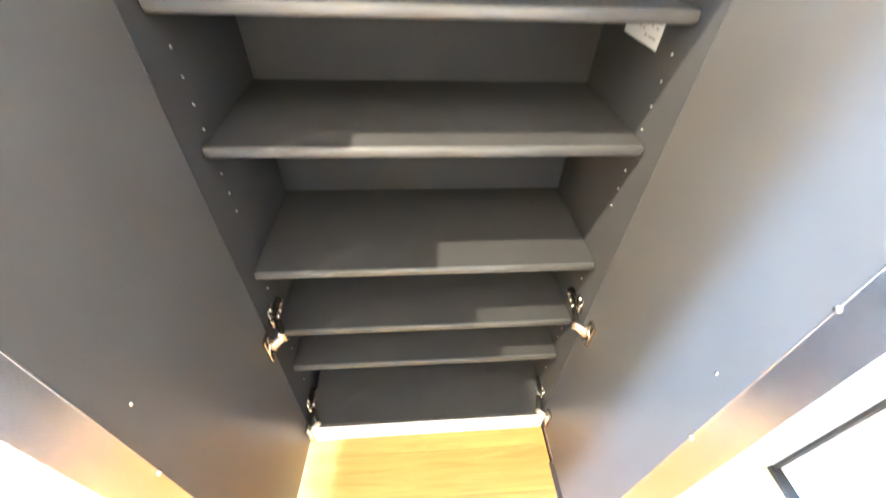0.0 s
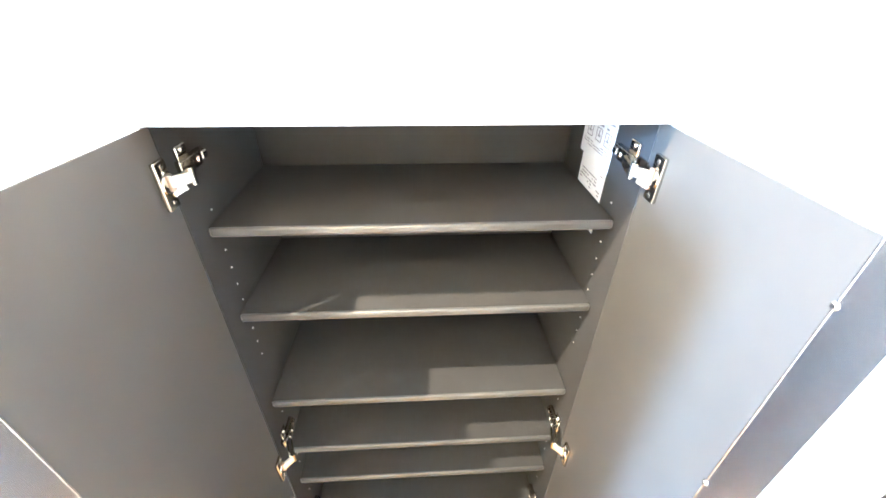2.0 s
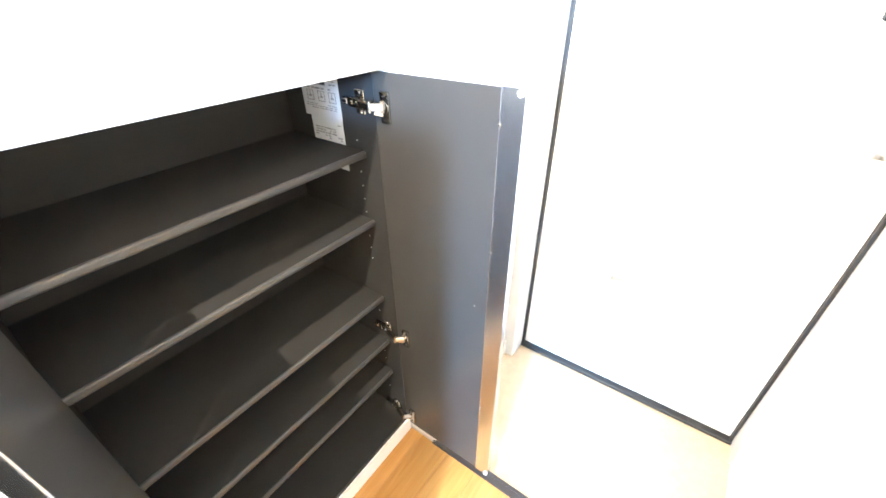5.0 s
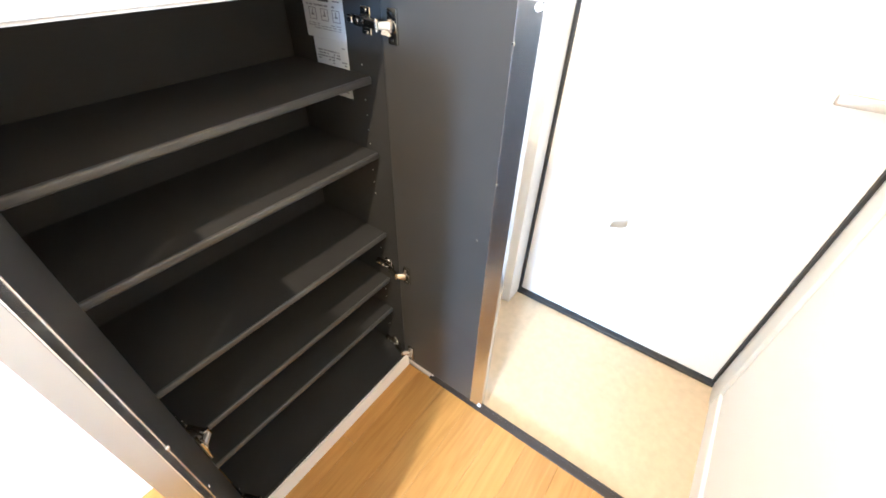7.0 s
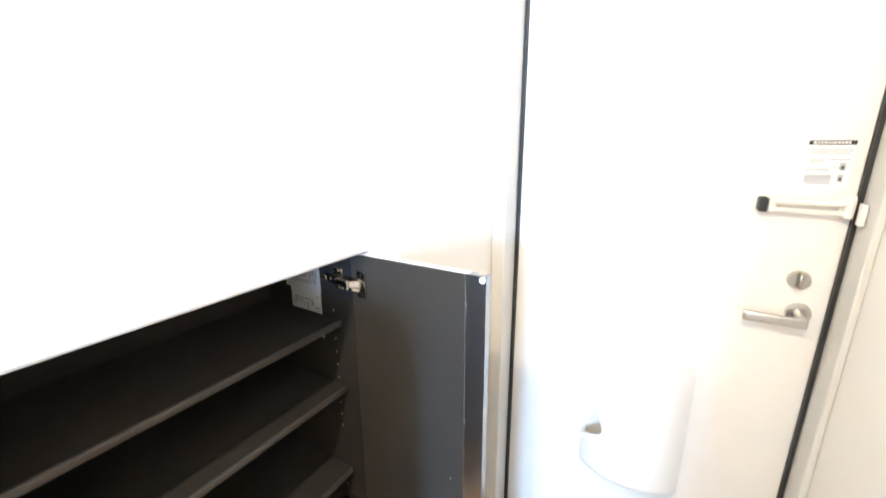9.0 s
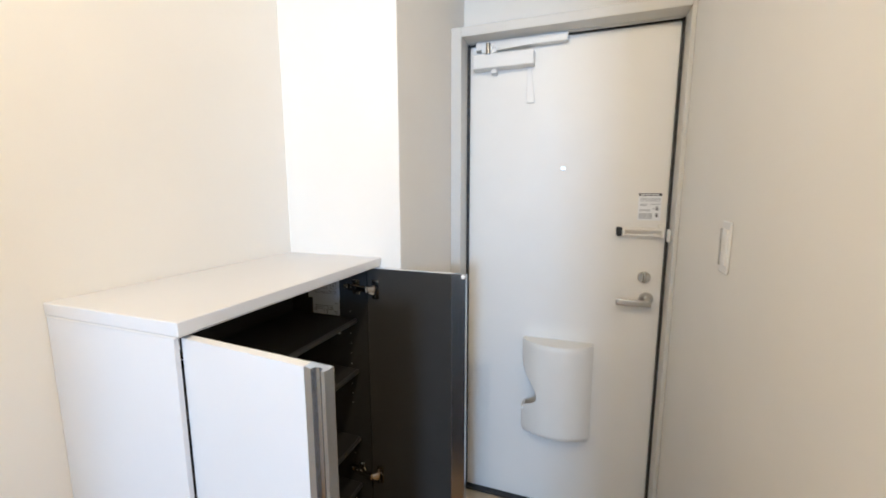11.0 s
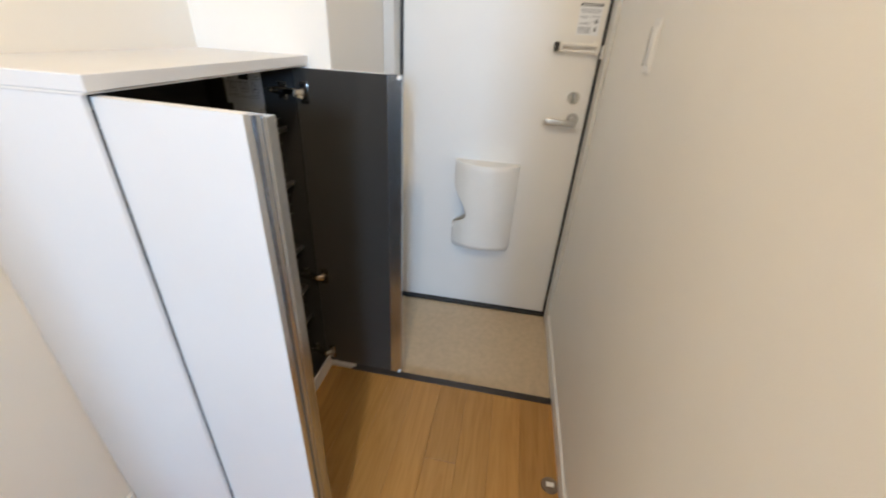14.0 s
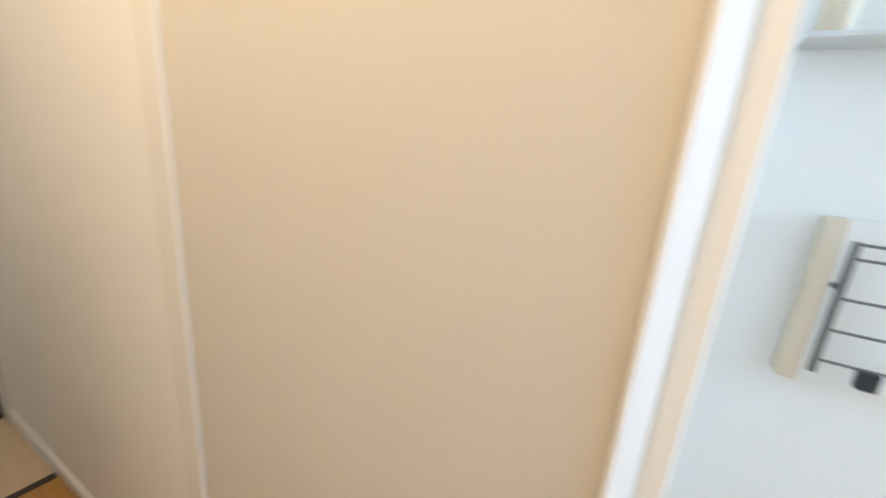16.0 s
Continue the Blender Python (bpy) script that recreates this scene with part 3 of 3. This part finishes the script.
def hinge(xin, s, side_x, z):
    """Concealed hinge: cup plate on the door, cranked arm with its links, and the clip-on base on the side panel."""
    h = cab("hinge", boxed(*sorted((xin - s * 0.0003, xin - s * 0.0062)), -0.0835, -0.0605, z - 0.031, z + 0.031, bevel=0.0014, seg=2), DARK_CHROME, "polished nickel concealed hinge", smooth=True)
    for dz in (-0.023, 0.023):
        cab("screw", tube(bmesh.new(), (xin - s * 0.004, -0.071, z + dz), (xin - s * 0.0066, -0.071, z + dz), 0.0046, 0.0034, 14), CHROME, "", h, True)
        cab("screw_slot", boxed(*sorted((xin - s * 0.0064, xin - s * 0.0070)), -0.0738, -0.0682, z + dz - 0.0006, z + dz + 0.0006), BLACK, "", h)
    cab("cup", tube(bmesh.new(), (xin - s * 0.004, -0.070, z), (xin - s * 0.0075, -0.070, z), 0.0135, 0.0120, 24), DARK_CHROME, "", h, True)
    # bright cranked arm, its cheeks and the lower link
    ax, bx = xin - s * 0.007, xin - s * 0.0245
    cab("arm", bar((ax, -0.069, z + 0.002), (bx, -0.052, z + 0.003), 0.009, 0.0135, 0.002), SATIN, "bright nickel hinge arm", h)
    # the knuckle's bronze colour stands in for warm light reflected in the nickel
    cab("knuckle", tube(bmesh.new(), (ax, -0.067, z - 0.009), (ax, -0.067, z + 0.012), 0.0045, None, 14), BRONZE, "", h, True)
    cab("link", bar((xin - s * 0.005, -0.067, z - 0.013), (xin - s * 0.017, -0.053, z - 0.008), 0.004, 0.011), CHROME, "", h)
    cab("elbow", bar((xin - s * 0.024, -0.053, z + 0.003), (side_x - s * 0.0165, -0.010, z + 0.002), 0.012, 0.018, 0.0025), DARK_CHROME, "", h)
    cab("elbow_pin", tube(bmesh.new(), (xin - s * 0.025, -0.049, z - 0.008), (xin - s * 0.025, -0.049, z + 0.014), 0.004, None, 14), CHROME, "", h, True)
    # base: stepped body along the panel, wing plate across it, adjusting screws
    cab("base", boxed(*sorted((side_x - s * 0.0004, side_x - s * 0.011)), -0.018, 0.047, z - 0.0065, z + 0.0095, bevel=0.002, seg=2), DARK_CHROME, "", h, True)
    cab("cover", boxed(*sorted((side_x - s * 0.0112, side_x - s * 0.0155)), -0.012, 0.026, z - 0.0085, z + 0.0115, bevel=0.0025, seg=2), DARK_CHROME, "", h, True)
    cab("wing", boxed(*sorted((side_x - s * 0.0004, side_x - s * 0.0036)), -0.010, 0.016, z - 0.024, z + 0.026, bevel=0.0012), DARK_CHROME, "", h)
    for dz in (-0.019, 0.020):
        cab("screw", tube(bmesh.new(), (side_x - s * 0.0036, 0.002, z + dz), (side_x - s * 0.0064, 0.002, z + dz), 0.0046, 0.0032, 14), CHROME, "", h, True)
    for y in (0.000, 0.016):
        cab("screw", tube(bmesh.new(), (side_x - s * 0.0153, y, z + 0.0015), (side_x - s * 0.0175, y, z + 0.0015), 0.0045, 0.0034, 14), CHROME, "", h, True)
    cab("clip", boxed(*sorted((side_x - s * 0.0112, side_x - s * 0.0150)), 0.030, 0.044, z - 0.004, z + 0.007, bevel=0.0012), CHROME, "", h)


swung = cabinet_door(-0.3245, -1, -0.0678, 0.013)
pivot = Vector((-0.333, -0.041, 0)) - cabinet.location
swung.matrix_local = Matrix.Translation(pivot) @ pose(0, 0, 0, 0, 0, -4.6) @ Matrix.Translation(-pivot)
cabinet_door(0.2975, 1, -0.043, 0.002)
for z in (1.117, 0.466, 0.088):
    hinge(-0.3245, -1, IL, z)
    hinge(0.2975, 1, IR, z)

# two printed sheets on the inner side: a heading block, line drawings and rows of small print
SX = (IR - 0.0010, IR - 0.0003)
PX = (IR - 0.0016, IR - 0.0011)
label_a = cab("instruction_sheet", boxed(*SX, 0.068, 0.194, 1.068, 1.172), PAPER, "white printed instruction sheet")
label_b = cab("instruction_sheet", boxed(*SX, 0.070, 0.177, 0.949, 1.0677), PAPER, "white printed instruction sheet")
rng = random.Random(9)


def print_rows(sheet, y0, y1, z_top, z_low, step, thick, fill):
    z = z_top
    while z > z_low:
        y = y0 + rng.uniform(0, 0.006)
        while y < y1 - 0.006:
            w = min(rng.uniform(0.004, 0.016), y1 - y)
            if rng.random() < fill:
                cab("text_line", boxed(*PX, y, y + w, z - thick, z), INK, "", sheet)
            y += w + rng.uniform(0.0015, 0.006)
        z -= step


def drawing(sheet, y, z, size):
    """A small line drawing: a frame with a slanted stroke and a foot line."""
    for dy0, dy1, dz0, dz1 in ((0, 1, 0.94, 1), (0, 1, 0, 0.06), (0, 0.07, 0.06, 0.94), (0.93, 1, 0.06, 0.94), (0.3, 0.7, 0.35, 0.5), (0.45, 0.55, 0.5, 0.85)):
        cab("drawing_stroke", boxed(*PX, y + dy0 * size, y + dy1 * size, z + dz0 * size, z + dz1 * size), INK, "", sheet)


cab("heading", boxed(*PX, 0.110, 0.143, 1.139, 1.156), INK_BLACK, "", label_a)
print_rows(label_a, 0.076, 0.104, 1.150, 1.138, 0.007, 0.0024, 0.8)
print_rows(label_a, 0.148, 0.188, 1.150, 1.138, 0.007, 0.0024, 0.5)
for y in (0.080, 0.116, 0.154):
    drawing(label_a, y, 1.103, 0.023)
print_rows(label_a, 0.076, 0.188, 1.133, 1.128, 0.006, 0.0034, 0.7)
print_rows(label_a, 0.076, 0.188, 1.097, 1.084, 0.0045, 0.0016, 0.95)
print_rows(label_b, 0.076, 0.130, 1.056, 1.050, 0.006, 0.0022, 0.5)
print_rows(label_b, 0.076, 0.170, 1.045, 1.018, 0.006, 0.0028, 0.7)
print_rows(label_b, 0.076, 0.170, 0.990, 0.955, 0.007, 0.0024, 0.6)

# ---- small fittings ----
switch = thing("wall_switch", 0.312, SOUTH, 1.293, "white wide-rocker light switch on the wall", "light switch")
part("plate", boxed(-0.029, 0.029, 0.0003, 0.005, -0.062, 0.062, bevel=0.003, seg=2), WHITE_PLASTIC, switch)
part("rocker", boxed(-0.021, 0.016, 0.0048, 0.0085, -0.043, 0.043, bevel=0.0015, seg=2), WHITE_PLASTIC, switch, smooth=True)
part("slot", boxed(0.0165, 0.0205, 0.0048, 0.0105, -0.044, 0.044, bevel=0.001), STEEL, switch, "silver strip beside the rocker")

stop = thing("floor_door_stop", -0.039, -0.972, 0.0, "round brown metal door stop set in the floor", "door stop")
part("ring", tube(bmesh.new(), (0, 0, 0.0003), (0, 0, 0.005), 0.029, 0.026, 32), BRONZE, stop, smooth=True)
part("catch", boxed(-0.008, 0.008, -0.013, 0.013, 0.0052, 0.008, bevel=0.001), PLASTIC, stop, "ivory catch plate")

# ---- beyond the hall's corner: a backed wire rack on the wall ----
rack = thing("wire_rack", -1.77, -1.75, 0.9, "dark wire rack hung against a cream board", "rack")
part("back_board", boxed(-0.036, 0.0, -0.0095, 0.04, -0.02, 0.345, bevel=0.004, seg=2), CREAM, rack)
part("back_board", boxed(-0.40, -0.0365, -0.0095, 0.006, -0.02, 0.345), WALL, rack, "pale backing panel")
for ux in (-0.052, -0.36):
    part("upright", boxed(ux - 0.007, ux + 0.007, 0.044, 0.056, 0.015, 0.305, bevel=0.002), RACK, rack)
    part("stand_off", boxed(ux - 0.005, ux + 0.005, 0.0065, 0.0438, 0.20, 0.208), RACK, rack)
for z in (0.045, 0.115, 0.185, 0.27, 0.30):
    part("rung", tube(bmesh.new(), (-0.353, 0.05, z), (-0.059, 0.05, z), 0.0032), RACK, rack, smooth=True)
part("clip", boxed(-0.155, -0.12, 0.0445, 0.066, 0.005, 0.045, bevel=0.003), BLACK, rack, "black plastic clip")
ledge = thing("wall_ledge", -1.69, -1.76, 1.57, "grey wall ledge above the wire rack", "shelf")
part("board", boxed(-0.5, 0.05, 0.0005, 0.10, 0.0, 0.012, bevel=0.002), FRAME_GREY, ledge)
jar = thing("cream_canister", -1.685, -1.70, 1.582, "small cream-coloured canister on the ledge", "canister")
part("body", tube(bmesh.new(), (0, 0, 0.0002), (0, 0, 0.07), 0.03, 0.028, 24), CREAM, jar, smooth=True)
part("lid", tube(bmesh.new(), (0, 0, 0.0702), (0, 0, 0.078), 0.0295, 0.027, 24), CREAM, jar, smooth=True)
